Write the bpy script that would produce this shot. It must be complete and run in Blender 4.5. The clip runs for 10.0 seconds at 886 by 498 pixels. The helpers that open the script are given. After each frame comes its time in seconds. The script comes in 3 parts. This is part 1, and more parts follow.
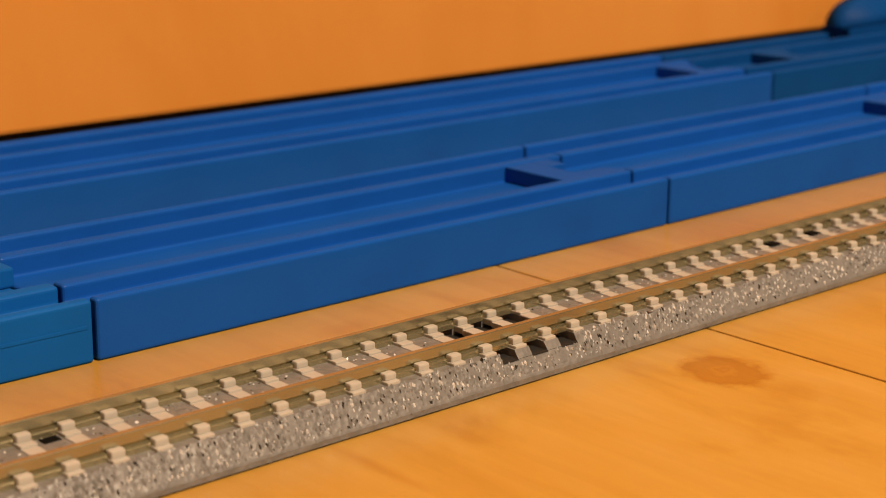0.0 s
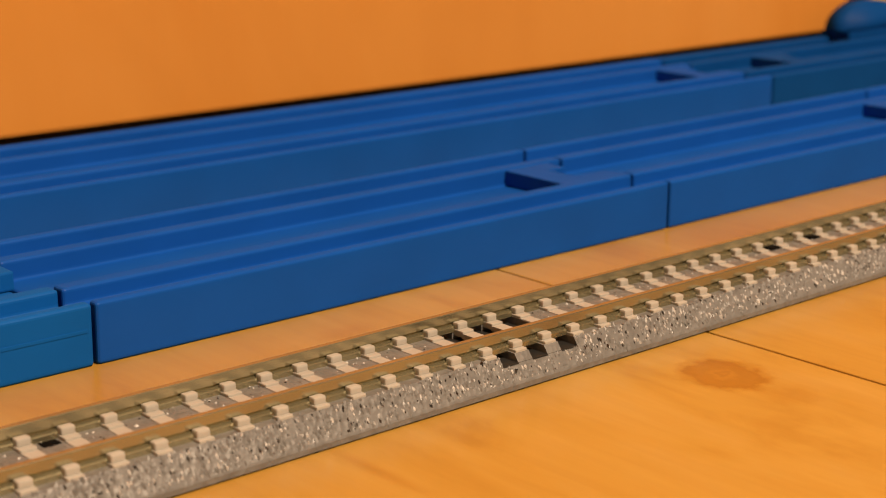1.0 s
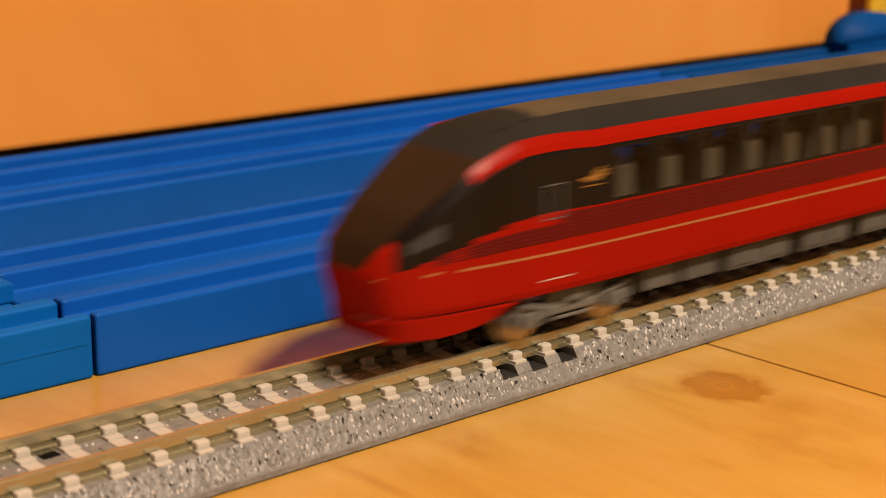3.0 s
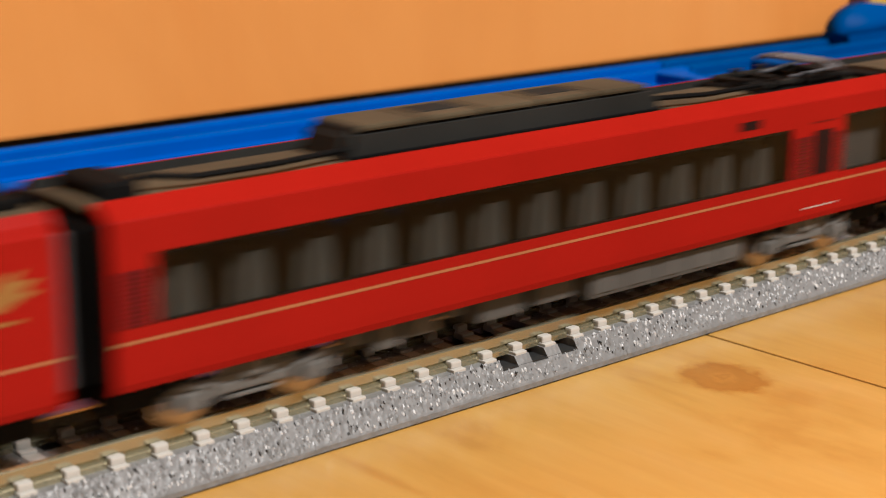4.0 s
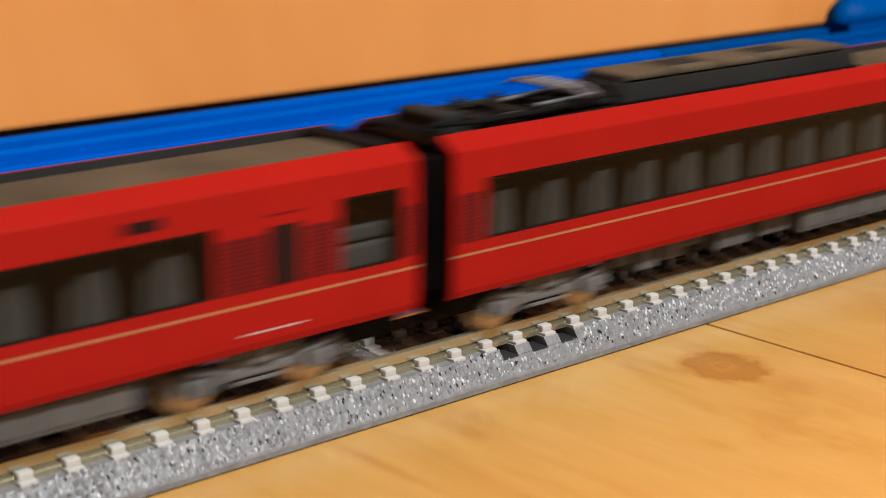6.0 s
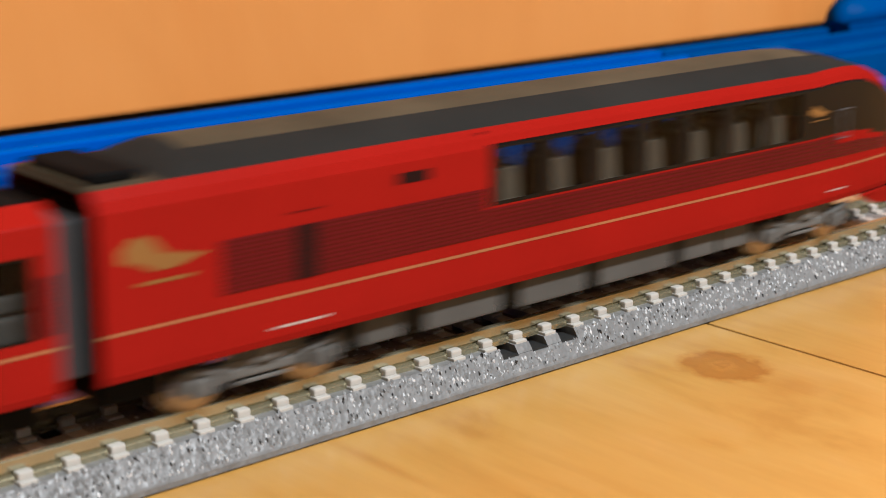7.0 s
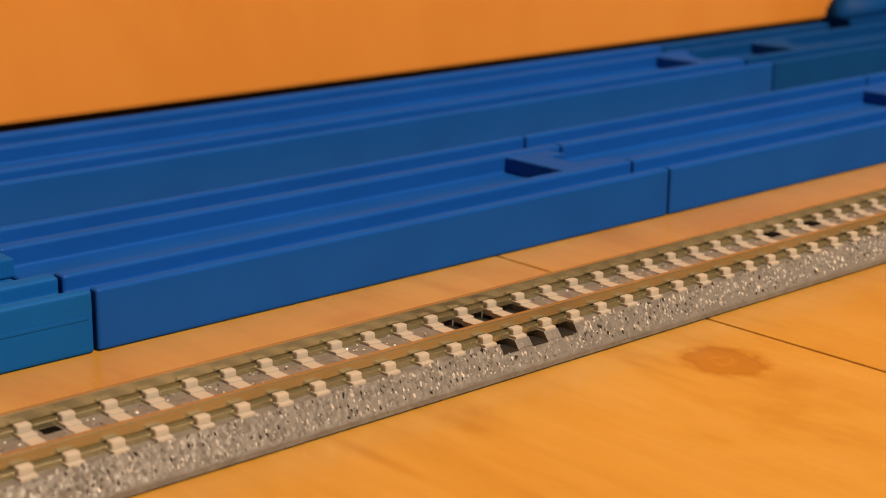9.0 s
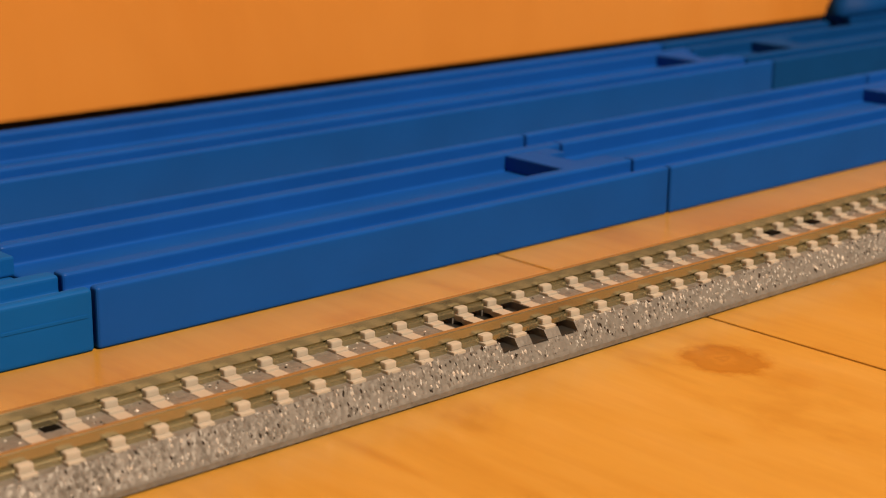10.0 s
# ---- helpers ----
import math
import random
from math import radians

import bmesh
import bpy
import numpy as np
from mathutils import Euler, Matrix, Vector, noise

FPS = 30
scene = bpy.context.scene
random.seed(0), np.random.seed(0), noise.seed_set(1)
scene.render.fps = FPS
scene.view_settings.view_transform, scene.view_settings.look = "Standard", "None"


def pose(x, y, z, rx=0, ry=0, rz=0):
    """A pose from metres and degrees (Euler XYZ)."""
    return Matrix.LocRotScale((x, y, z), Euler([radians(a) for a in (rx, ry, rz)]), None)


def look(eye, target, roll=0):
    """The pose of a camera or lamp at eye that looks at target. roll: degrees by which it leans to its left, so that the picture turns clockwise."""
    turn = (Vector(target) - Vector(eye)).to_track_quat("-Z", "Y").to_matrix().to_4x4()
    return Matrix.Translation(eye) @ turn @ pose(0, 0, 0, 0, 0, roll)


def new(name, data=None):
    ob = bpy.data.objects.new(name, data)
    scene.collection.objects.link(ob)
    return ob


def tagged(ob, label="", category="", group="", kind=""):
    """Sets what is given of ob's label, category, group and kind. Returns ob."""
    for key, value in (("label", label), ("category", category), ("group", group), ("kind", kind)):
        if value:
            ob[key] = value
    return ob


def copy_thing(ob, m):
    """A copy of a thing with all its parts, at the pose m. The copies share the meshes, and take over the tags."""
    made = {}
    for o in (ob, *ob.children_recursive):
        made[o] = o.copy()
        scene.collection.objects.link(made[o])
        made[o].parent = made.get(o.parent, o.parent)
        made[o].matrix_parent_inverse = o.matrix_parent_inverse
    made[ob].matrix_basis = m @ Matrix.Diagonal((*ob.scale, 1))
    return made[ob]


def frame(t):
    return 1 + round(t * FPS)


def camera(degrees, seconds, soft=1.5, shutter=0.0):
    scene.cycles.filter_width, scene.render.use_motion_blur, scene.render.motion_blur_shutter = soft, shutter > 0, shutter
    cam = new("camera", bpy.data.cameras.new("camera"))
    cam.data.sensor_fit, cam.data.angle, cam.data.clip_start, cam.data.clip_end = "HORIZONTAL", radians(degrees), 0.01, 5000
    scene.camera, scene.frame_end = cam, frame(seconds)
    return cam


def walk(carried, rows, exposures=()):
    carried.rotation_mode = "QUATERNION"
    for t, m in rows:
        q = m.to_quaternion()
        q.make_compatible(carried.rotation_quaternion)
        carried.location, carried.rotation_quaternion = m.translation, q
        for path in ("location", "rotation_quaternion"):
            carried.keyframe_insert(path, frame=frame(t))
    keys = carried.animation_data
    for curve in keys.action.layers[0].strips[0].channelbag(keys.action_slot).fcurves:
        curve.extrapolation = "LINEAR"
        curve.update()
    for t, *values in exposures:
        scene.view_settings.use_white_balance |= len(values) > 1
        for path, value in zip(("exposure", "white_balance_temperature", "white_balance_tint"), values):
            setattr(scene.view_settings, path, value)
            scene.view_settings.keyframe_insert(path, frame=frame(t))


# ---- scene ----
EYE = Vector((-0.06665, -0.13844, 0.06607))
YAW, DOWN, ROLL = 42.202, 15.424, 0.628


def aim(down):
    """The carried camera's pose, looking down by that many degrees."""
    a, b = radians(YAW), radians(down)
    way = Vector((math.sin(a) * math.cos(b), math.cos(a) * math.cos(b), -math.sin(b)))
    return look(EYE, EYE + way, ROLL)


cam = camera(30.57, 10.0, soft=1.05, shutter=0.5)
cam.data.dof.use_dof = True
cam.data.dof.focus_distance = 0.198
cam.data.dof.aperture_fstop = 45.0
# seconds and the tilt, in hundredths of a degree above the lowest view
TILT = [(0.0, 40), (0.5, 50), (1.0, 53), (1.5, 59), (2.0, 64), (2.2, 69), (2.7, 84), (3.1, 96), (3.3, 97), (3.5, 91), (3.7, 80), (4.0, 63), (4.3, 43),
        (4.5, 34), (4.75, 28), (5.0, 25), (5.5, 22), (6.0, 25), (6.2, 26), (6.7, 25), (7.3, 21), (7.5, 20), (8.0, 16), (8.5, 11), (9.0, 6), (9.5, 3), (10.0, 0)]
walk(cam, [(t, aim(DOWN - v / 100)) for t, v in TILT],
     exposures=[(0.0, 0.0, 6500, 10), (2.2, 0.0, 6500, 10), (2.9, 0.22, 6100, 10), (3.3, 0.28, 5800, 8), (3.5, 0.36, 5400, 7), (4.0, 0.42, 4600, 4), (4.5, 0.43, 4400, 3), (6.2, 0.43, 4380, 2.5), (7.5, 0.43, 4280, 1), (7.8, 0.25, 4950, 4), (8.0, 0.08, 5700, 8), (8.3, 0.0, 6300, 10), (9.0, 0.0, 6500, 10), (10.0, 0.0, 6500, 10)])

# ---- world and lamps ----
world = bpy.data.worlds.new("world")
scene.world = world
world.use_nodes = True
world.node_tree.nodes["Background"].inputs["Color"].default_value = (0.02, 0.018, 0.015, 1)
world.node_tree.nodes["Background"].inputs["Strength"].default_value = 0.3


def lamp(name, loc, size, power, color):
    d = bpy.data.lights.new(name, "AREA")
    d.shape, d.size, d.energy, d.color = "DISK", size, power, color
    ob = new(name, d)
    ob.location = loc
    return ob


lamp("ceiling_lamp_light", (0.27, -1.6, 2.25), 0.45, 165.0, (1.0, 0.738, 0.5))


# ---- materials ----
def nodes_of(name):
    m = bpy.data.materials.new(name)
    m.use_nodes = True
    nt = m.node_tree
    return m, nt, nt.nodes["Principled BSDF"]


def add(nt, kind, **values):
    n = nt.nodes.new(kind)
    for k, v in values.items():
        n.inputs[k].default_value = v
    return n


def coords(nt, scale=(1, 1, 1)):
    tc = nt.nodes.new("ShaderNodeTexCoord")
    mp = nt.nodes.new("ShaderNodeMapping")
    mp.inputs["Scale"].default_value = scale
    nt.links.new(tc.outputs["Object"], mp.inputs["Vector"])
    return mp.outputs["Vector"]


def ramp(nt, src, stops):
    r = nt.nodes.new("ShaderNodeValToRGB")
    while len(r.color_ramp.elements) < len(stops):
        r.color_ramp.elements.new(0.5)
    for e, (pos, c) in zip(r.color_ramp.elements, stops):
        e.position, e.color = pos, (*c, 1)
    nt.links.new(src, r.inputs["Fac"])
    return r.outputs["Color"]


def bump(nt, bsdf, src, strength, dist):
    b = nt.nodes.new("ShaderNodeBump")
    b.inputs["Strength"].default_value, b.inputs["Distance"].default_value = strength, dist
    nt.links.new(src, b.inputs["Height"])
    nt.links.new(b.outputs["Normal"], bsdf.inputs["Normal"])


def plastic(name, col, rough=0.4, var=0.12, grain=900.0, metal=0.0, bumpy=0.08, coat=0.0, spec=0.5, even=0.0):
    """Painted or moulded surface: a cloudy shade, fine grain and a little handling wear."""
    m, nt, b = nodes_of(name)
    v = coords(nt)
    n1 = add(nt, "ShaderNodeTexNoise", Scale=70.0, Detail=3.0)
    n2 = add(nt, "ShaderNodeTexNoise", Scale=grain, Detail=4.0)
    nt.links.new(v, n1.inputs["Vector"]), nt.links.new(v, n2.inputs["Vector"])
    lo, hi = tuple(c * (1 - var) for c in col), tuple(min(1, c * (1 + var)) for c in col)
    nt.links.new(ramp(nt, n1.outputs["Fac"], [(0.3, lo), (0.7, hi)]), b.inputs["Base Color"])
    r = add(nt, "ShaderNodeMapRange")
    r.inputs["To Min"].default_value, r.inputs["To Max"].default_value = rough * 0.8, rough * 1.25
    nt.links.new(n2.outputs["Fac"], r.inputs["Value"])
    nt.links.new(r.outputs["Result"], b.inputs["Roughness"])
    b.inputs["Metallic"].default_value = metal
    b.inputs["Coat Weight"].default_value = coat
    b.inputs["Specular IOR Level"].default_value = spec
    bump(nt, b, n2.outputs["Fac"], bumpy, 0.0002)
    if even:
        # worn satin: a soft sheen that grows only a little towards grazing views
        b.inputs["Specular IOR Level"].default_value = 0.0
        gl = nt.nodes.new("ShaderNodeBsdfGlossy")
        nt.links.new(r.outputs["Result"], gl.inputs["Roughness"])
        mx = nt.nodes.new("ShaderNodeMixShader")
        lw = nt.nodes.new("ShaderNodeLayerWeight")
        p4 = nt.nodes.new("ShaderNodeMath")
        p4.operation = "POWER"
        p4.inputs[1].default_value = 4.0
        nt.links.new(lw.outputs["Facing"], p4.inputs[0])
        sheen = nt.nodes.new("ShaderNodeMapRange")
        sheen.inputs["To Min"].default_value, sheen.inputs["To Max"].default_value = 0.4 * even, 3.0 * even
        nt.links.new(p4.outputs["Value"], sheen.inputs["Value"])
        nt.links.new(sheen.outputs["Result"], mx.inputs["Fac"])
        nt.links.new(b.outputs["BSDF"], mx.inputs[1])
        nt.links.new(gl.outputs["BSDF"], mx.inputs[2])
        nt.links.new(mx.outputs["Shader"], nt.nodes["Material Output"].inputs["Surface"])
    return m


def wood(name, dark, light, along="Y", rough=0.32, knot=None):
    """Varnished boards: long soft grain, finer pores, and one knot where there is one."""
    m, nt, b = nodes_of(name)
    s = {"Y": (26, 2.2, 26), "Z": (14, 14, 1.2)}[along]
    info = nt.nodes.new("ShaderNodeObjectInfo")
    v = coords(nt, s)
    off = nt.nodes.new("ShaderNodeVectorMath")
    off.operation = "ADD"
    nt.links.new(v, off.inputs[0])
    nt.links.new(info.outputs["Random"], off.inputs[1])
    n1 = add(nt, "ShaderNodeTexNoise", Scale=1.0, Detail=5.0, Distortion=1.2)
    nt.links.new(off.outputs[0], n1.inputs["Vector"])
    mid = tuple((a + c) / 2 for a, c in zip(dark, light))
    col = ramp(nt, n1.outputs["Fac"], [(0.3, dark), (0.5, mid), (0.68, light)])
    fine = add(nt, "ShaderNodeTexNoise", Scale=1.0, Detail=4.0)
    v2 = coords(nt, tuple(c * 22 for c in s))
    nt.links.new(v2, fine.inputs["Vector"])
    mix = nt.nodes.new("ShaderNodeMix")
    mix.data_type, mix.blend_type = "RGBA", "MULTIPLY"
    mix.inputs["Factor"].default_value = 0.18 if along == "Y" else 0.04
    nt.links.new(col, mix.inputs["A"])
    nt.links.new(ramp(nt, fine.outputs["Fac"], [(0.35, (0.72, 0.62, 0.5)), (0.6, (1, 1, 1))]), mix.inputs["B"])
    out = mix.outputs["Result"]
    # cloudy paler and browner places under the varnish
    cl = add(nt, "ShaderNodeTexNoise", Scale=1.0, Detail=5.0, Roughness=0.62, Distortion=0.6)
    nt.links.new(coords(nt, (95, 34, 95) if along == "Y" else (9, 9, 5)), cl.inputs["Vector"])
    cm = nt.nodes.new("ShaderNodeMix")
    cm.data_type, cm.blend_type = "RGBA", "MULTIPLY"
    cm.inputs["Factor"].default_value = 0.7 if along == "Y" else 0.45
    nt.links.new(out, cm.inputs["A"])
    nt.links.new(ramp(nt, cl.outputs["Fac"], [(0.33, (0.84, 0.75, 0.58)), (0.44, (0.97, 0.95, 0.88)), (0.52, (1.01, 1.02, 1.05)), (0.68, (1.06, 1.12, 1.5))]), cm.inputs["B"])
    out = cm.outputs["Result"]
    if knot:
        for (kx, ky, rx, ry, depth, hard) in knot:
            tc = nt.nodes.new("ShaderNodeTexCoord")
            mp = nt.nodes.new("ShaderNodeMapping")
            mp.vector_type = "POINT"
            mp.inputs["Location"].default_value = (-kx / rx, -ky / ry, 0)
            mp.inputs["Scale"].default_value = (1 / rx, 1 / ry, 0.0)
            nt.links.new(tc.outputs["Object"], mp.inputs["Vector"])
            wob = add(nt, "ShaderNodeTexNoise", Scale=2.2, Detail=5.0, Roughness=0.65)
            nt.links.new(mp.outputs["Vector"], wob.inputs["Vector"])
            ln = nt.nodes.new("ShaderNodeVectorMath")
            ln.operation = "LENGTH"
            nt.links.new(mp.outputs["Vector"], ln.inputs[0])
            sc = nt.nodes.new("ShaderNodeMath")
            sc.operation = "MULTIPLY_ADD"
            sc.inputs[1].default_value = 1.0 if hard else 0.9
            nt.links.new(wob.outputs["Fac"], sc.inputs[0])
            nt.links.new(ln.outputs["Value"], sc.inputs[2])
            half = nt.nodes.new("ShaderNodeMath")
            half.operation = "MULTIPLY"
            half.inputs[1].default_value = 0.5
            nt.links.new(sc.outputs["Value"], half.inputs[0])
            mk = nt.nodes.new("ShaderNodeMix")
            mk.data_type, mk.blend_type = "RGBA", "MULTIPLY"
            mk.inputs["Factor"].default_value = depth
            nt.links.new(out, mk.inputs["A"])
            rings = [(0.24, (0.8, 0.64, 0.42)), (0.3, (0.68, 0.5, 0.26)), (0.36, (0.86, 0.7, 0.46)), (0.44, (0.72, 0.55, 0.3)), (0.55, (0.76, 0.59, 0.34)), (0.62, (0.68, 0.5, 0.26)), (0.67, (0.84, 0.72, 0.5)), (0.8, (1, 1, 1))]
            if not hard:
                rings = [(0.2, (0.72, 0.55, 0.32)), (0.45, (0.85, 0.72, 0.5)), (0.7, (1, 1, 1))]
            nt.links.new(ramp(nt, half.outputs["Value"], rings), mk.inputs["B"])
            out = mk.outputs["Result"]
    nt.links.new(out, b.inputs["Base Color"])
    b.inputs["Roughness"].default_value = rough
    bump(nt, b, fine.outputs["Fac"], 0.05, 0.0003)
    b.inputs["Specular IOR Level"].default_value = 0.6 if along == "Y" else 0.06
    return m


def glass(name, tint, gloss=0.12):
    """Tinted window moulding: see-through with a smooth reflecting face."""
    m, nt, b = nodes_of(name)
    nt.nodes.remove(b)
    tr = nt.nodes.new("ShaderNodeBsdfTransparent")
    tr.inputs["Color"].default_value = (*tint, 1)
    gl = nt.nodes.new("ShaderNodeBsdfGlossy")
    gl.inputs["Roughness"].default_value = 0.06
    fr = nt.nodes.new("ShaderNodeFresnel")
    fr.inputs["IOR"].default_value = 1.3
    mx = nt.nodes.new("ShaderNodeMixShader")
    nt.links.new(fr.outputs["Fac"], mx.inputs["Fac"])
    nt.links.new(tr.outputs["BSDF"], mx.inputs[1])
    nt.links.new(gl.outputs["BSDF"], mx.inputs[2])
    nt.links.new(mx.outputs["Shader"], nt.nodes["Material Output"].inputs["Surface"])
    return m


def ballast(name, island=False, stops=(), gloss=0.4):
    """Grey moulded ballast, or its separate stones in the shades given."""
    m, nt, b = nodes_of(name)
    if island:
        geo = nt.nodes.new("ShaderNodeNewGeometry")
        col = ramp(nt, geo.outputs["Random Per Island"], stops)
        b.inputs["Roughness"].default_value = gloss
    else:
        v = coords(nt)
        vo = add(nt, "ShaderNodeTexVoronoi", Scale=1300.0)
        nt.links.new(v, vo.inputs["Vector"])
        no = add(nt, "ShaderNodeTexNoise", Scale=500.0, Detail=5.0)
        nt.links.new(v, no.inputs["Vector"])
        col = ramp(nt, no.outputs["Fac"], [(0.3, (0.118, 0.1163, 0.114)), (0.7, (0.168, 0.1662, 0.163))])
        b.inputs["Roughness"].default_value = 0.42
        bump(nt, b, vo.outputs["Distance"], 0.35, 0.0003)
    nt.links.new(col, b.inputs["Base Color"])
    return m


BLUE = plastic("blue_plastic", (0.0052, 0.067, 0.342), 0.3, 0.06, 1400, bumpy=0.03, even=0.025)
TEAL = plastic("teal_plastic", (0.00325, 0.084, 0.345), 0.5, 0.06, 1400, bumpy=0.03, even=0.02)
DULLBLUE = plastic("dull_blue_plastic", (0.0024, 0.046, 0.2), 0.5, 0.07, 1400, bumpy=0.03, even=0.014)
PANELGREY = plastic("interior_panel_grey", (0.125, 0.125, 0.12), 0.5, 0.2, 1200, even=0.02)
DOORDARK = plastic("dark_maroon_glass", (0.0143, 0.00585, 0.0052), 0.35, 0.1, 1500, even=0.02)
YELLOW = plastic("yellow_plastic", (0.5525, 0.3575, 0.013), 0.35)
RED = plastic("red_lacquer", (0.212, 0.005, 0.0004), 0.3, 0.05, 1500, bumpy=0.02, even=0.017)
DEEPRED = plastic("dark_red_lacquer", (0.0715, 0.00195, 0.00195), 0.4, 0.08, 1500, spec=0.15)
ROOF = plastic("roof_grey_brown", (0.060, 0.048, 0.028), 0.5, 0.25, 1500, even=0.02)
ROOFDARK = plastic("dark_grey_plastic", (0.01755, 0.01723, 0.0156), 0.5, 0.15, 1500, even=0.012)
BELLOWS = plastic("bellows_grey", (0.039, 0.039, 0.0403), 0.5, 0.15, even=0.02)
BLACK = plastic("black_plastic", (0.0052, 0.00507, 0.004875), 0.45, 0.2, 1500, even=0.01)
GLOSSBLACK = plastic("gloss_black_paint", (0.0065, 0.0052, 0.00455), 0.14, 0.2, 1500, bumpy=0.01, spec=0.15)
UNDER = plastic("underframe_grey", (0.07475, 0.0715, 0.065), 0.55, 0.2, 1200, even=0.02)
BOGIE = plastic("bogie_grey", (0.095, 0.092, 0.085), 0.5, 0.25, 1200, even=0.03)
WHEELS = plastic("brown_nickel_wheel", (0.42, 0.35, 0.25), 0.3, 0.12, 1500, metal=0.8)
STRIPE = plastic("orange_gold_stripe", (0.273, 0.104, 0.0325), 0.5, 0.08, 1500)
GOLD = plastic("gold_print", (0.19, 0.088, 0.011), 0.5, 0.1, 1500)
SEAT = plastic("grey_seat", (0.125, 0.12, 0.105), 0.7, 0.2, 1200, even=0.01)
PALESEAT = plastic("beige_seat", (0.12, 0.104, 0.076), 0.7, 0.15, 1200, even=0.01)
WHITE = plastic("white_print", (0.39, 0.325, 0.286), 0.4, 0.05)
SILVER = plastic("grey_metal", (0.105, 0.105, 0.113), 0.45, 0.1, 1500, even=0.06)
RAIL = plastic("nickel_silver_rail", (0.36, 0.325, 0.205), 0.19, 0.14, 1800, metal=0.75)
CONCRETE = plastic("sleeper_off_white", (0.365, 0.346, 0.31), 0.5, 0.08, 1500)
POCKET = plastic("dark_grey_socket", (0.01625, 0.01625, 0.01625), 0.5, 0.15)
BALLAST = ballast("ballast_grey")
GRAINS = ballast("ballast_stones", True, [(0.0, (0.108, 0.106, 0.103)), (1.0, (0.15, 0.148, 0.144))], 0.4)
# dark flecks, and near-white ones that paint the sparkle on the ballast
FLECKS_GLINTS = ballast("ballast_flecks_glints", True, [(0.0, (0.016, 0.015, 0.014)), (0.4, (0.035, 0.034, 0.033)), (0.42, (0.42, 0.42, 0.42)), (1.0, (0.7, 0.7, 0.7))], 0.1)
GLASS, DARKGLASS = glass("smoked_glass", (0.52, 0.5, 0.47)), glass("dark_smoked_glass", (0.29, 0.285, 0.262))
FLOOR = wood("floor_wood", (0.382, 0.2048, 0.0312), (0.439, 0.2568, 0.049), "Y", 0.28, [(0.0866, -0.0215, 0.0057, 0.0062, 0.95, True), (0.0868, -0.0312, 0.0045, 0.0045, 0.5, False), (0.0345, -0.0165, 0.0013, 0.010, 0.5, False), (0.062, 0.022, 0.006, 0.003, 0.35, False)])
PANEL = wood("panel_wood", (0.5785, 0.2353, 0.0442), (0.5915, 0.2509, 0.0507), "Z", 0.42)
PLASTER = plastic("plaster", (0.169, 0.1495, 0.1235), 0.8, 0.04, 60)
SEAMDARK = plastic("seam_shadow_brown", (0.035, 0.019, 0.009), 0.8)


# ---- mesh helpers; lengths in millimetres ----
def mesh_of(name, bm, mat):
    me = bpy.data.meshes.new(name)
    bmesh.ops.scale(bm, vec=(0.001, 0.001, 0.001), verts=bm.verts)
    bm.to_mesh(me)
    bm.free()
    me.materials.append(mat)
    return me


def part(name, bm, mat, parent, label=""):
    ob = new(name, mesh_of(name, bm, mat))
    ob.parent = parent
    if label:
        tagged(ob, label)
    return ob


def empty(name, x=0, y=0, z=0):
    e = new(name)
    e.empty_display_size = 0.01
    e.location = (x / 1000, y / 1000, z / 1000)
    return e


def box(bm, x0, x1, y0, y1, z0, z1, bev=0.0):
    m = Matrix.Translation(((x0 + x1) / 2, (y0 + y1) / 2, (z0 + z1) / 2)) @ Matrix.Diagonal((x1 - x0, y1 - y0, z1 - z0, 1))
    r = bmesh.ops.create_cube(bm, size=1, matrix=m)
    if bev:
        es = {e for v in r["verts"] for e in v.link_edges}
        bmesh.ops.bevel(bm, geom=list(es), offset=bev, segments=2, affect="EDGES", profile=0.6)
    return bm


def solid(*args):
    return box(bmesh.new(), *args)


def rod(bm, a, b, r, n=8):
    a, b = Vector(a), Vector(b)
    m = Matrix.Translation((a + b) / 2) @ (b - a).to_track_quat("Z", "Y").to_matrix().to_4x4()
    bmesh.ops.create_cone(bm, cap_ends=True, segments=n, radius1=r, radius2=r, depth=(b - a).length, matrix=m)
    return bm


def extrude(outline, x0, x1, bev=0.0, segs=2):
    """A closed (y, z) outline drawn along x; the end edges rounded by bev."""
    bm = bmesh.new()
    a = [bm.verts.new((x0, y, z)) for y, z in outline]
    b = [bm.verts.new((x1, y, z)) for y, z in outline]
    n = len(outline)
    bm.faces.new(a), bm.faces.new(b[::-1])
    for i in range(n):
        bm.faces.new((a[i], b[i], b[(i + 1) % n], a[(i + 1) % n]))
    bmesh.ops.recalc_face_normals(bm, faces=bm.faces)
    if bev:
        bmesh.ops.bevel(bm, geom=list(bm.edges), offset=bev, segments=segs, affect="EDGES", clamp_overlap=True)
    return bm


def fillet(outline, r, n=4):
    """The outline with every corner rounded."""
    out = []
    m = len(outline)
    for i, p in enumerate(outline):
        p, a, b = Vector(p), Vector(outline[i - 1]), Vector(outline[(i + 1) % m])
        u, v = a - p, b - p
        k = min(r, u.length * 0.45, v.length * 0.45)
        s, e = p + u.normalized() * k, p + v.normalized() * k
        for j in range(n + 1):
            f = j / n
            q = s * (1 - f) ** 2 + p * 2 * f * (1 - f) + e * f ** 2
            out.append((q.x, q.y))
    return out


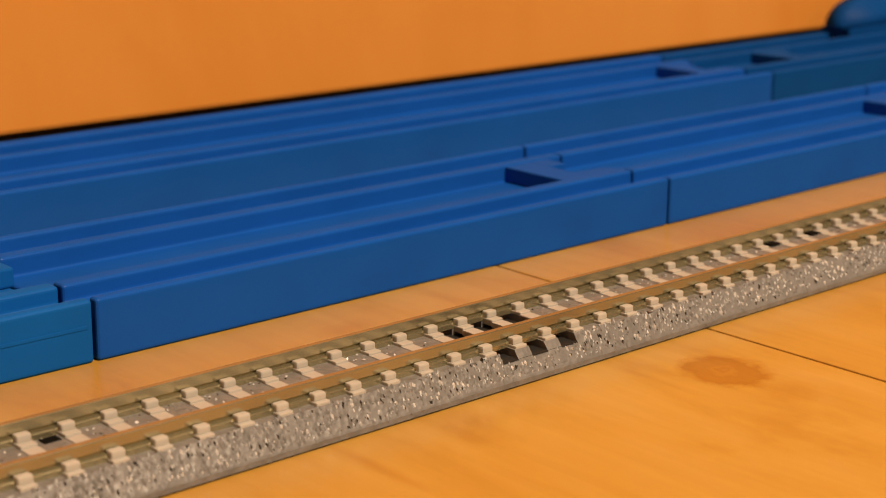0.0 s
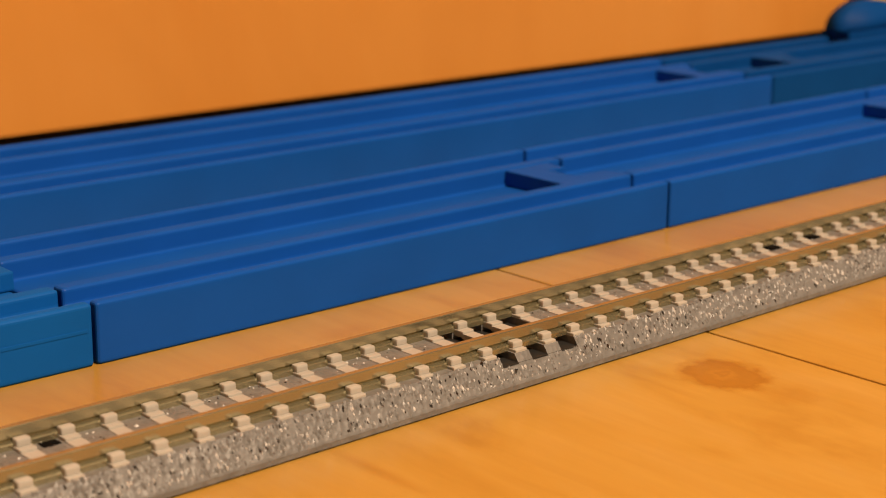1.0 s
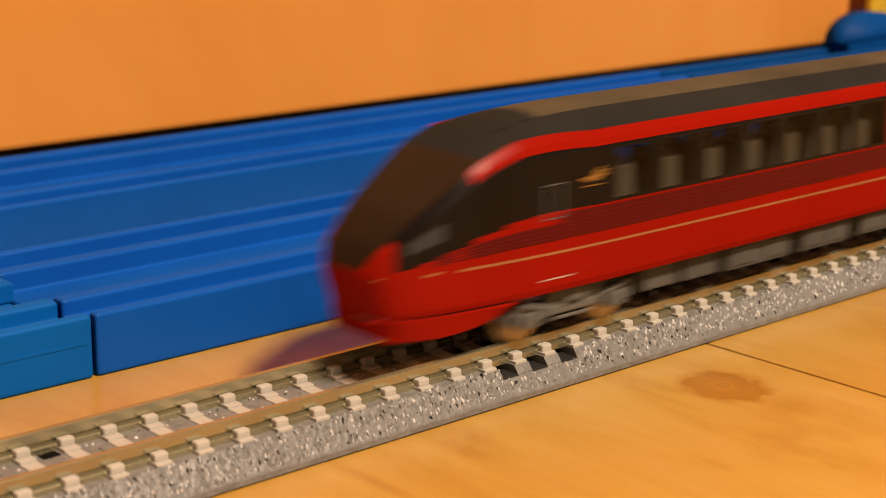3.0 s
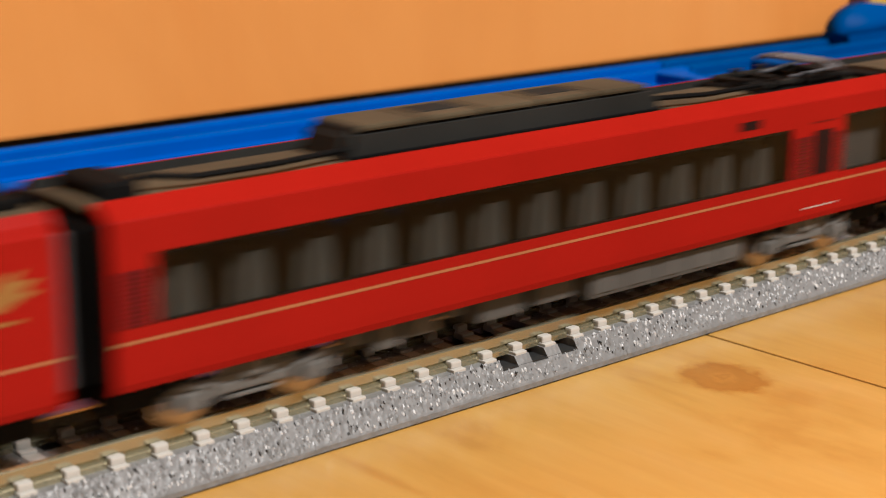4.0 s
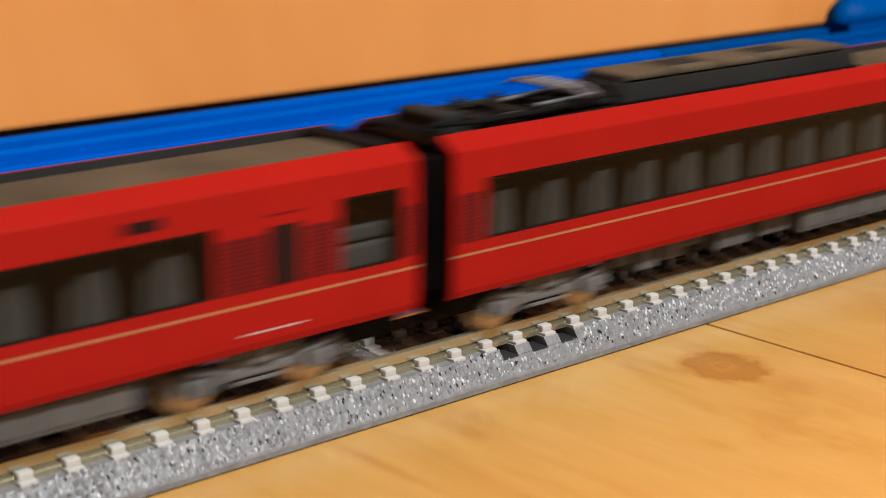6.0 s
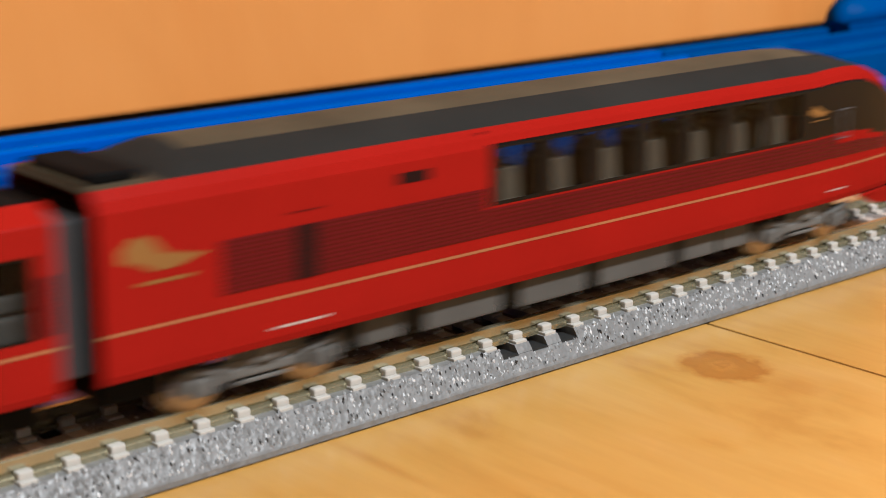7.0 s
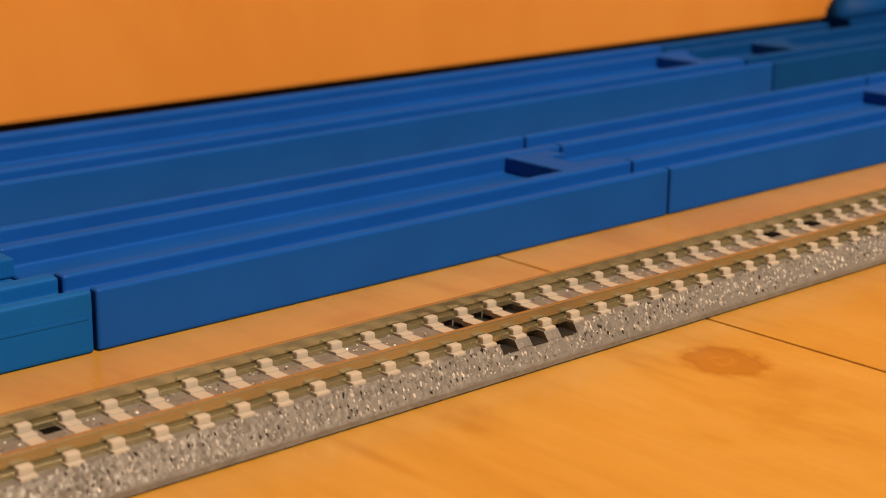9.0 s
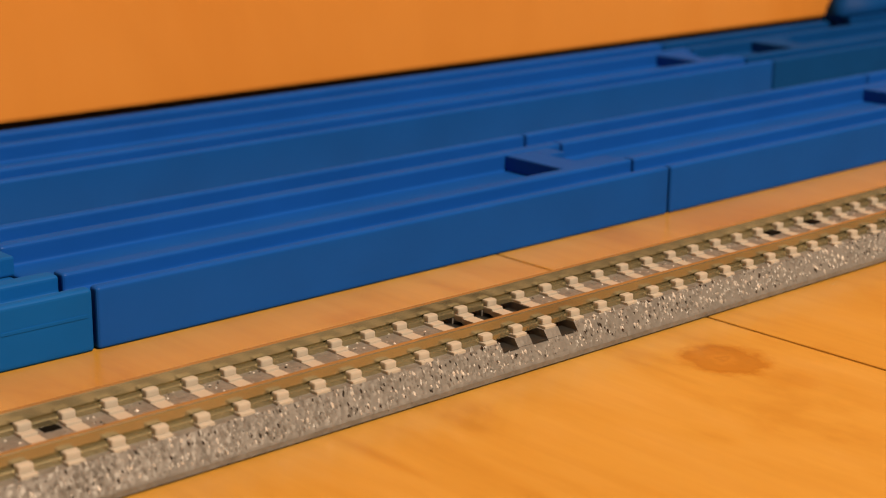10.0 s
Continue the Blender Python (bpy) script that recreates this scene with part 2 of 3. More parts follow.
def moulded(outline, x0, x1, r):
    """A rounded outline drawn along x, its ends rolled in by r."""
    m = len(outline)
    area = sum(outline[i - 1][0] * outline[i][1] - outline[i][0] * outline[i - 1][1] for i in range(m))
    sign = 1 if area > 0 else -1
    nrm = []
    for i in range(m):
        d = Vector(outline[(i + 1) % m]) - Vector(outline[i - 1])
        d.normalize()
        nrm.append(Vector((-d.y, d.x)) * sign)
    rings = []
    for f in (0, 0.35, 0.7, 1.0):
        rings.append((x0 + r * (1 - math.cos(f * math.pi / 2)) if f < 1 else x0 + r, r * 0.8 * (1 - math.sin(f * math.pi / 2))))
    rings += [(x1 - (x - x0), k) for x, k in rings[::-1]]
    bm = bmesh.new()
    rows = [[bm.verts.new((x, y + n.x * k, max(0.0, z + n.y * k))) for (y, z), n in zip(outline, nrm)] for x, k in rings]
    for a, b in zip(rows, rows[1:]):
        for i in range(m):
            bm.faces.new((a[i], b[i], b[(i + 1) % m], a[(i + 1) % m]))
    bm.faces.new(rows[0]), bm.faces.new(rows[-1][::-1])
    bmesh.ops.recalc_face_normals(bm, faces=bm.faces)
    return bm


def smooth(ob):
    for f in ob.data.polygons:
        f.use_smooth = True
    return ob


# ---- room ----
floor = tagged(new("floor"), "varnished orange wooden floor boards", "floor", kind="structure")
part("subfloor", solid(-2000, 2600, -2400, 160, -30, -12), SEAMDARK, floor)
SEAM_X, BOARD = 98.6, 303.0
for k in range(-7, 8):
    x0 = SEAM_X + k * BOARD
    part("plank", solid(x0 + 0.22, x0 + BOARD - 0.22, -2400, 160, -12, 0, 0.25), FLOOR, floor)


def slab(name, x0, x1, y0, y1, z0, z1, mat, label, cat):
    ob = new(name, mesh_of(name, solid(x0, x1, y0, y1, z0, z1), mat))
    return tagged(ob, label, cat, kind="structure")


panel = tagged(new("wall_north"), "plain varnished orange wood panel standing on a dark plinth", "wall", kind="structure")
part("panel_board", solid(-2000, 2600, 134, 160, 7.9, 2400, 0.8), PANEL, panel)
part("plinth", solid(-2000, 2600, 137, 158, 0, 7.9), SEAMDARK, panel, "dark recessed plinth strip")
slab("wall_south", -2000, 2600, -2450, -2400, 0, 2400, PLASTER, "plain cream plaster wall", "wall")
slab("wall_west", -2050, -2000, -2400, 160, 0, 2400, PLASTER, "plain cream plaster wall", "wall")
slab("wall_east", 2600, 2650, -2400, 160, 0, 2400, PLASTER, "plain cream plaster wall", "wall")
slab("ceiling", -2050, 2650, -2450, 180, 2400, 2450, PLASTER, "plain cream ceiling", "ceiling")

# ---- model railway track ----
PITCH, X0 = 5.032, 0.0
TRACK_A, TRACK_B = -1300, 1620
track = tagged(empty("model_track"), "grey ballasted miniature railway track with off-white sleepers on the floor", "model track")
SOCK0, SOCK1 = 12.25 * PITCH, 14.8 * PITCH
foot = [(-8.9, 0), (-8.9, 0.2), (-9.25, 0.24), (-9.25, 0.85), (-9.13, 1.1)]
mirror = [(-y, z) for y, z in foot[::-1]]
bed = foot + [(-7.2, 3.88), (7.2, 3.88)] + mirror
low = foot + [(-8.0, 2.75), (8.0, 2.75)] + mirror
part("roadbed", extrude(bed, TRACK_A, SOCK0), BALLAST, track)
part("roadbed", extrude(low, SOCK0, SOCK1), BALLAST, track)
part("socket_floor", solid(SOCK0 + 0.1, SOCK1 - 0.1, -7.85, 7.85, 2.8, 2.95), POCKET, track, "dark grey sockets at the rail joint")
part("roadbed", extrude(bed, SOCK1, TRACK_B), BALLAST, track)
for s in (-1, 1):
    c = s * 4.9
    prof = [(-1.0, 3.86), (-1.0, 4.46), (-0.9, 4.58), (-0.2, 4.64), (-0.2, 4.88), (-0.44, 4.98), (-0.44, 6.05), (-0.34, 6.15), (0.34, 6.15), (0.44, 6.05), (0.44, 4.98), (0.2, 4.88), (0.2, 4.64), (0.9, 4.58), (1.0, 4.46), (1.0, 3.86)]
    part("rail", extrude([(c + y, z) for y, z in prof], TRACK_A, TRACK_B), RAIL, track, "brownish nickel silver rail")


def sleeper_mesh(bm, x):
    for s in (-1, 1):
        box(bm, x - 0.95, x + 0.95, min(s * 2.3, s * 7.1), max(s * 2.3, s * 7.1), 3.4, 4.25, 0.14)
    box(bm, x - 0.9, x + 0.9, -2.5, 2.5, 3.3, 3.95)
    for y in (-5.95, -3.85, 3.85, 5.95):
        box(bm, x - 0.84, x + 0.84, y - 0.56, y + 0.56, 4.1, 5.08, 0.26)
    return bm


sl = mesh_of("sleeper", sleeper_mesh(bmesh.new(), 0), CONCRETE)
for k in range(-14, 60):
    ob = new("sleeper", sl)
    ob.parent, ob.location = track, (k * PITCH / 1000, 0, 0)
rest = bmesh.new()
for k in list(range(-258, -14)) + list(range(60, 321)):
    box(rest, k * PITCH - 1.15, k * PITCH + 1.15, -7.2, 7.2, 3.4, 4.28)
tagged(part("sleeper_run", rest, CONCRETE, track), kind="stuff")
for k in range(13, 15):
    x = k * PITCH
    for s in (-1, 1):
        bmm = extrude([(s * 9.0, 1.4), (s * 7.1, 3.9), (s * 4, 3.9), (s * 4, 1.4)], x - 1.2, x + 1.2)
        part("socket_web", bmm, BALLAST, track)

for x, y, top in ((7.7, 2.9, 3.97), (128.7, 3.1, 4.2), (138.7, 3.1, 4.2)):
    part("feeder_hole", solid(x - 1.0, x + 1.0, y - 0.6, y + 0.8, 3.6, top), BLACK, track, "small black feeder hole")

# stones moulded on the ballast, and among them black flecks and white painted glints
rng = random.Random(5)


def grain(verts, faces, x, y, z, sx, sy, sz, a, lean):
    i = len(verts)
    c, s = math.cos(a), math.sin(a)
    for dx, dy, dz in ((1, 0, 0), (0, 1, 0), (-1, 0, 0), (0, -1, 0), (0, 0, 1)):
        px, py = dx * sx, dy * sy
        gx, gy = px * c - py * s, px * s + py * c
        verts.append(((x + gx) / 1000, (y + gy - dz * sz * lean * 0.6) / 1000, (z + gy * lean + dz * sz) / 1000))
    faces.extend([(i, i + 1, i + 4), (i + 1, i + 2, i + 4), (i + 2, i + 3, i + 4), (i + 3, i, i + 4)])


def gravel(name, count, small, large, tall, mat, label):
    verts, faces = [], []
    for _ in range(count):
        x = rng.uniform(-60, 260)
        f = x / PITCH
        if rng.random() < 0.6:
            y = rng.uniform(-9.0, -6.9)
            z = 3.81 if y > -7.2 else 3.83 - (-7.2 - y) * 1.44
            if SOCK0 < x < SOCK1 and y > -8.05:
                continue
        else:
            y, z = rng.uniform(-4.0, 6.8), 3.86
            if abs(f - round(f)) < 0.25 or SOCK0 < x < SOCK1:
                continue
        r = rng.uniform(small, large)
        lean = 1.44 if y < -7.2 else 0.0
        grain(verts, faces, x, y, z, r, r * rng.uniform(0.8, 1.4), r * rng.uniform(0.4, 1.0) * tall, rng.uniform(-0.5, 0.5) if lean else rng.uniform(0, 3.1), lean)
    me = bpy.data.meshes.new(name)
    me.from_pydata(verts, [], faces)
    me.materials.append(mat)
    ob = new(name, me)
    ob.parent = track
    tagged(ob, label, kind="stuff")


gravel("ballast_gravel", 6500, 0.14, 0.34, 0.5, GRAINS, "grey moulded ballast stones")
gravel("ballast_speckle", 3400, 0.07, 0.22, 1.3, FLECKS_GLINTS, "black ballast flecks and white painted glints")

# ---- blue toy track ----
H = 8.1
HALF = [(7.1, 5.0), (7.1, H - 0.1), (9.7, H - 0.1), (9.7, 5.6), (16.1, 5.6), (16.1, H), (17.9, H), (17.9, 0)]
TOY = [(y, z) for y, z in HALF[::-1]] + [(-y, z) for y, z in HALF]

TOYROUND = fillet(TOY, 0.55)
# the rear lengths have a broader back lip
TOYBACK = fillet([(19.5 if y == 17.9 else y, z) for y, z in TOY], 0.55)


def toy_piece(x0, x1, yc, mat, label, tabs=(), seam=False, turn=0.0, stub=False):
    """One moulded length of toy track; tabs: (from, to, notch) plates across its middle trough."""
    root = tagged(empty("toy_track", x0, yc, 0), label, "toy track", group="blue toy track lengths")
    root.rotation_euler[2] = radians(turn)
    n = x1 - x0
    part("track_bed", moulded(TOYROUND if yc < 80 else TOYBACK, 0.08, n - 0.08, 0.5), mat, root)
    for a, b, notch in tabs:
        a, b = a - x0, b - x0
        bm = bmesh.new()
        if notch:
            m = a + (b - a) * 0.45
            box(bm, a, m, -7.06, 7.06, 5.1, H - 0.35, 0.25)
            box(bm, m - 0.3, b, -7.06, -3.6, 5.1, H - 0.36, 0.25)
            box(bm, m - 0.3, m + (b - a) * 0.3, 2.6, 7.06, 5.1, H - 0.36, 0.25)
        else:
            box(bm, a, b, -7.06, 7.06, 5.1, H - 0.35, 0.25)
        part("connector_tab", bm, mat, root)
    if stub:
        part("connector_tab", solid(n - 16, n + 0.2, 2.6, 7.06, 5.1, H - 0.35, 0.3), mat, root)
    if seam:
        part("parting_ridge", solid(0.9, n - 0.9, -17.97, -17.7, 4.5, 4.95, 0.03), mat, root)
    return root


YA, YB = 49.1, 108.9
toy_piece(-185.5, -78.2, YA - 0.4, BLUE, "bright blue plastic toy track length on the floor")
toy_piece(-78.0, 29.3, YA, TEAL, "teal blue plastic toy track length with a parting ridge", [(-78, -64, True)], True, stub=True)
toy_piece(29.7, 137.8, YA, BLUE, "bright blue plastic toy track length on the floor", [(124, 137.7, True)])
toy_piece(138.1, 246.0, YA, BLUE, "bright blue plastic toy track length on the floor", [(231, 245.7, True)])
toy_piece(246.3, 460.0, YA, BLUE, "bright blue plastic toy track length on the floor")
toy_piece(-183.5, 31.0, YB, BLUE, "bright blue plastic toy track length beside the wood panel")
toy_piece(31.3, 246.0, YB, BLUE, "bright blue plastic toy track length beside the wood panel", [(233, 245.7, True)])
toy_piece(246.3, 354.0, YB, DULLBLUE, "dull dark blue plastic toy track length beside the wood panel", [(270, 286, True)])
toy_piece(354.3, 568.0, YB, BLUE, "bright blue plastic toy track length beside the wood panel")

# rounded stop with a yellow lever, on the lips of the rear toy track
sw = tagged(empty("track_stop", 331.5, 121, 8.1), "rounded blue plastic stop housing with a yellow lever", "toy track stop")
dome = [(15.0 * math.cos(a), 1.0 + 8.6 * math.sin(a) ** 0.8) for a in [math.pi * k / 18 for k in range(19)]]
bm = extrude(dome, -1.8, 6.0, 0.7, 2)
bmesh.ops.rotate(bm, cent=(0, 0, 0), matrix=Matrix.Rotation(radians(90), 3, "Z"), verts=bm.verts)
smooth(part("housing", bm, DULLBLUE, sw))
part("base_plate", solid(-14.0, 24, -2.2, 7.2, 0.05, 1.7, 0.5), DULLBLUE, sw, "flat blue base plate")
part("base_foot", solid(-13.5, 23, -2.1, 3.7, -2.45, 0.3, 0.2), DULLBLUE, sw)
bm = solid(5.5, 15, 4.7, 7.0, 2.4, 26, 0.6)
bmesh.ops.rotate(bm, cent=(10, 5, 2.4), matrix=Matrix.Rotation(radians(4), 3, "Y"), verts=bm.verts)
part("lever", bm, YELLOW, sw, "yellow plastic lever")

# ---- model train ----
L_END, L_MID, GAP, FRONT = 145.0, 134.1, 2.1, 1.1
SECT = [(12.5, 9.0), (13.3, 9.25), (14.5, 9.3), (24.0, 9.3), (29.3, 9.15), (30.4, 8.65), (31.4, 7.9)]


def interp(pts, v):
    if v <= pts[0][0]:
        return pts[0][1]
    for (a, fa), (b, fb) in zip(pts, pts[1:]):
        if v <= b:
            return fa + (fb - fa) * (v - a) / (b - a)
    return pts[-1][1]


TOPLINE = [(0, 18.2), (1, 20.07), (3, 21.7), (6, 24.1), (10, 26.6), (15, 29.8), (20, 32.2), (25, 33.2), (30, 33.7), (36, 33.85)]
BELT = 17.6


def nose(x, y, z):
    """Bends a straight end car, nose tip at x = 0, into its tapered nose."""
    d = max(x, 0.0)
    if d < 44:
        u = 1 - d / 44
        y *= 0.36 + 0.64 * math.sqrt(max(0.0, 1 - u ** 2.6)) if d > 0 else 0.36
    if d < 36 and z > BELT:
        c = min(1.0, max(0.0, (d - 14) / 18))
        if z > 31.4:
            z = 31.4 + (z - 31.4) * c
        z = BELT + (z - BELT) * (interp(TOPLINE, d) - BELT) / (31.4 + 2.45 * c - BELT)
    if d < 8 and z < BELT:
        x += (BELT - z) * 0.32 * (1 - d / 8)
    return x, y, z


def straight(x, y, z):
    return x, y, z


def cuts(a, b, extra, step):
    vals = [a, b] + [e for e in extra if a < e < b]
    n = max(1, int((b - a) / step))
    base = [a + (b - a) * i / n for i in range(n + 1)]
    vals += [v for v in base if min(abs(v - w) for w in vals) > step * 0.3]
    return sorted(set(vals))


def sheet(x0, x1, z0, z1, bend, out=0.0, holes=(), step=3.0, zstep=1.6, sides=(-1, 1)):
    """A skin on the car's sides between two heights, with holes (x0, x1, z0, z1) left open."""
    bm = bmesh.new()
    xs = cuts(x0, x1, [v for h in holes for v in h[:2]], step)
    zs = cuts(z0, z1, [v for h in holes for v in h[2:]] + [s[0] for s in SECT], zstep)
    for s in sides:
        grid = {}
        for i, x in enumerate(xs):
            for j, z in enumerate(zs):
                grid[i, j] = bm.verts.new(bend(x, s * (interp(SECT, z) + out), z))
        for i in range(len(xs) - 1):
            for j in range(len(zs) - 1):
                mx, mz = (xs[i] + xs[i + 1]) / 2, (zs[j] + zs[j + 1]) / 2
                if any(h[0] < mx < h[1] and h[2] < mz < h[3] for h in holes):
                    continue
                f = (grid[i, j], grid[i + 1, j], grid[i + 1, j + 1], grid[i, j + 1])
                bm.faces.new(f if s < 0 else f[::-1])
    loose = [v for v in bm.verts if not v.link_faces]
    bmesh.ops.delete(bm, geom=loose, context="VERTS")
    return bm


def arch(x0, x1, pts, bend, step=3.0, cap=False):
    """A skin over the roof: (y, z) points from one eave to the other, drawn along x."""
    bm = bmesh.new()
    xs = cuts(x0, x1, [], step)
    rows = [[bm.verts.new(bend(x, y, z)) for y, z in pts] for x in xs]
    for a, b in zip(rows, rows[1:]):
        for i in range(len(pts) - 1):
            bm.faces.new((a[i], b[i], b[i + 1], a[i + 1]))
    if cap:
        bm.faces.new(rows[0]), bm.faces.new(rows[-1][::-1])
    bmesh.ops.recalc_face_normals(bm, faces=bm.faces)
    return bm


def thick(ob, mm):
    mod = ob.modifiers.new("thickness", "SOLIDIFY")
    mod.thickness, mod.offset = mm / 1000, -1
    return ob


def louvres(x0, x1, z0, z1, bend, root, pitch=0.47, sides=(-1, 1)):
    """A dark red panel of fine horizontal slats."""
    bm = bmesh.new()
    n = int((z1 - z0) / pitch)
    xs = cuts(x0, x1, [], 6.0)
    for s in sides:
        prev = None
        for k in range(n * 2 + 1):
            z = z0 + (z1 - z0) * k / (n * 2)
            o = 0.10 if k % 2 else 0.04
            row = [bm.verts.new(bend(x, s * (interp(SECT, z) + o), z)) for x in xs]
            if prev:
                for i in range(len(xs) - 1):
                    f = (prev[i], prev[i + 1], row[i + 1], row[i])
                    bm.faces.new(f if s < 0 else f[::-1])
            prev = row
    return part("louvre_panel", bm, DEEPRED, root, "dark red louvred panel")


def bogie(root, xc, toward):
    """A two-axle bogie under the car."""
    beam = bmesh.new()
    box(beam, xc - 2.5, xc + 2.5, -6.6, 6.6, 10.2, 12.0, 0.2)
    b = part("bogie", beam, BOGIE, root, "grey moulded bogie")
    for s in (-1, 1):
        bm = bmesh.new()
        y = s * 6.7
        box(bm, xc - 10.2, xc + 10.2, y - 0.6, y + 0.6, 10.0, 11.0, 0.2)
        box(bm, xc - 4.8, xc + 4.8, y - 0.75, y + 0.75, 9.0, 10.2, 0.3)
        box(bm, xc - 1.6, xc + 1.6, y - 1.3, y + 1.3, 10.4, 12.3, 0.35)
        box(bm, xc - 4.6, xc - 2.6, y - 1.2, y + 1.2, 11.2, 12.4, 0.3)
        box(bm, xc + 2.9, xc + 4.4, y - 1.2, y + 1.2, 11.2, 12.4, 0.3)
        rod(bm, (xc - 9.5, y + s * 0.9, 11.4), (xc - 5.2, y + s * 0.9, 10.2), 0.35, 8)
        rod(bm, (xc + 9.5, y + s * 0.9, 11.4), (xc + 5.2, y + s * 0.9, 10.2), 0.35, 8)
        for d in (-7.6, 7.6):
            box(bm, xc + d - 1.7, xc + d + 1.7, y - 1.0, y + 1.0, 8.1, 10.3, 0.45)
            rod(bm, (xc + d, y - 1.3, 9.1), (xc + d, y + 1.3, 9.1), 0.8, 12)
            for e in (-2.7, 2.7):
                rod(bm, (xc + d + e, y, 8.8), (xc + d + e, y, 10.4), 0.6, 8)
        for d in (-3.6, 3.6):
            rod(bm, (xc + d, y, 10.0), (xc + d, y, 12.3), 0.65, 8)
        box(bm, xc - 3.4, xc + 3.4, y - 0.5, y + 0.5, 8.2, 8.7, 0.15)
        part("side_frame", bm, BOGIE, b)
    for d in (-7.6, 7.6):
        wb = bmesh.new()
        for s in (-1, 1):
            rod(wb, (xc + d, s * 4.5, 9.0), (xc + d, s * 5.6, 9.0), 2.85, 24)
            rod(wb, (xc + d, s * 4.0, 9.0), (xc + d, s * 4.5, 9.0), 3.25, 24)
        rod(wb, (xc + d, -4.2, 9.0), (xc + d, 4.2, 9.0), 0.7, 8)
        part("wheelset", wb, WHEELS, b, "brownish metal wheelset")
    return b


SEATMESH = {}


def seats(root, xs, z0, ys=(-4.9, 4.9), mat=SEAT):
    if mat.name not in SEATMESH:
        bm = bmesh.new()
        box(bm, -3.0, 2.8, -3.0, 3.0, 0, 9.0)
        for v in bm.verts:
            if v.co.z > 5:
                v.co.x = 0.3 + v.co.x * 0.72
                v.co.y *= 0.9
        bmesh.ops.bevel(bm, geom=list(bm.edges), offset=1.0, segments=3, affect="EDGES")
        SEATMESH[mat.name] = mesh_of("seat", bm, mat)
    for x in xs:
        for y in ys:
            ob = new("seat", SEATMESH[mat.name])
            ob.parent, ob.location = root, (x / 1000, y / 1000, z0 / 1000)


def emblem(root, x, z, size, bend, sides=(-1, 1)):
    """A gold flying-bird print with a short bar under it."""
    outline = [(-0.5, 0.02), (-0.2, 0.1), (0.0, 0.16), (0.14, 0.42), (0.34, 0.5), (0.26, 0.34), (0.5, 0.3), (0.36, 0.16), (0.5, 0.1), (0.28, 0.0), (0.1, -0.14), (-0.16, -0.12)]
    bm = bmesh.new()
    for s in sides:
        for pts in (outline, [(-0.32, -0.34), (0.3, -0.34), (0.3, -0.28), (-0.32, -0.28)]):
            vs = []
            for a, b in pts:
                zz = z + b * size * 0.62
                vs.append(bm.verts.new(bend(x + a * size, s * (interp(SECT, zz) + 0.07), zz)))
            f = bm.faces.new(vs)
    bmesh.ops.triangulate(bm, faces=bm.faces)
    part("emblem", bm, GOLD, root, "gold printed bird emblem")


def panes(root, holes, bend, mat=None, sides=(-1, 1)):
    for h in holes:
        g = part("window_pane", sheet(h[0], h[1], h[2], h[3], bend, -0.35, (), 6.0, 3.0, sides), mat or GLASS, root)
        g.visible_shadow = False


def plate(root, name, x0, x1, z0, z1, mat, bend, label="", out=0.06):
    return part(name, sheet(x0, x1, z0, z1, bend, out, (), 6.0, 2.0), mat, root, label)


def under_boxes(root, spans):
    """Equipment boxes that hang under the floor."""
    for a, b, z0, w in spans:
        case = part("equipment_box", solid(a, b, -w, w, z0, 12.6, 0.3), UNDER, root)
        if b - a > 11 and z0 < 10:
            n = int((b - a) / 5.5)
            for i in range(n):
                u = a + (b - a) * (i + 0.5) / n
                part("box_door", solid(u - 2.3, u + 2.3, -w - 0.16, -w + 0.1, z0 + 0.6, 11.9, 0.1), UNDER, case)


def car_ends(root, x0, x1, both=True):
    ends = [(x1, 1)] + ([(x0, -1)] if both else [])
    for x, d in ends:
        part("end_wall", solid(min(x, x - d * 0.8), max(x, x - d * 0.8), -8.6, 8.6, 12.6, 29.6, 0.2), BLACK, root)
        reach = 2.3 if d > 0 else 1.3
        part("gangway", solid(min(x, x + d * reach), max(x, x + d * reach), -6.6, 6.6, 13.0, 28.6, 0.4), BELLOWS if d > 0 else BLACK, root, "dark rubber gangway bellows")
        bm = solid(min(x - d * 2, x + d * 1.9), max(x - d * 2, x + d * 1.9), -0.8, 0.8, 9.6, 10.8, 0.2)
        part("coupler", bm, BLACK, root)
        # black block added only to keep the space under the car end dark
        part("dark_filler", solid(min(x - d * 8.4, x - d * 0.7), max(x - d * 8.4, x - d * 0.7), -6.8, 6.8, 9.5, 12.6, 0.3), BLACK, root)


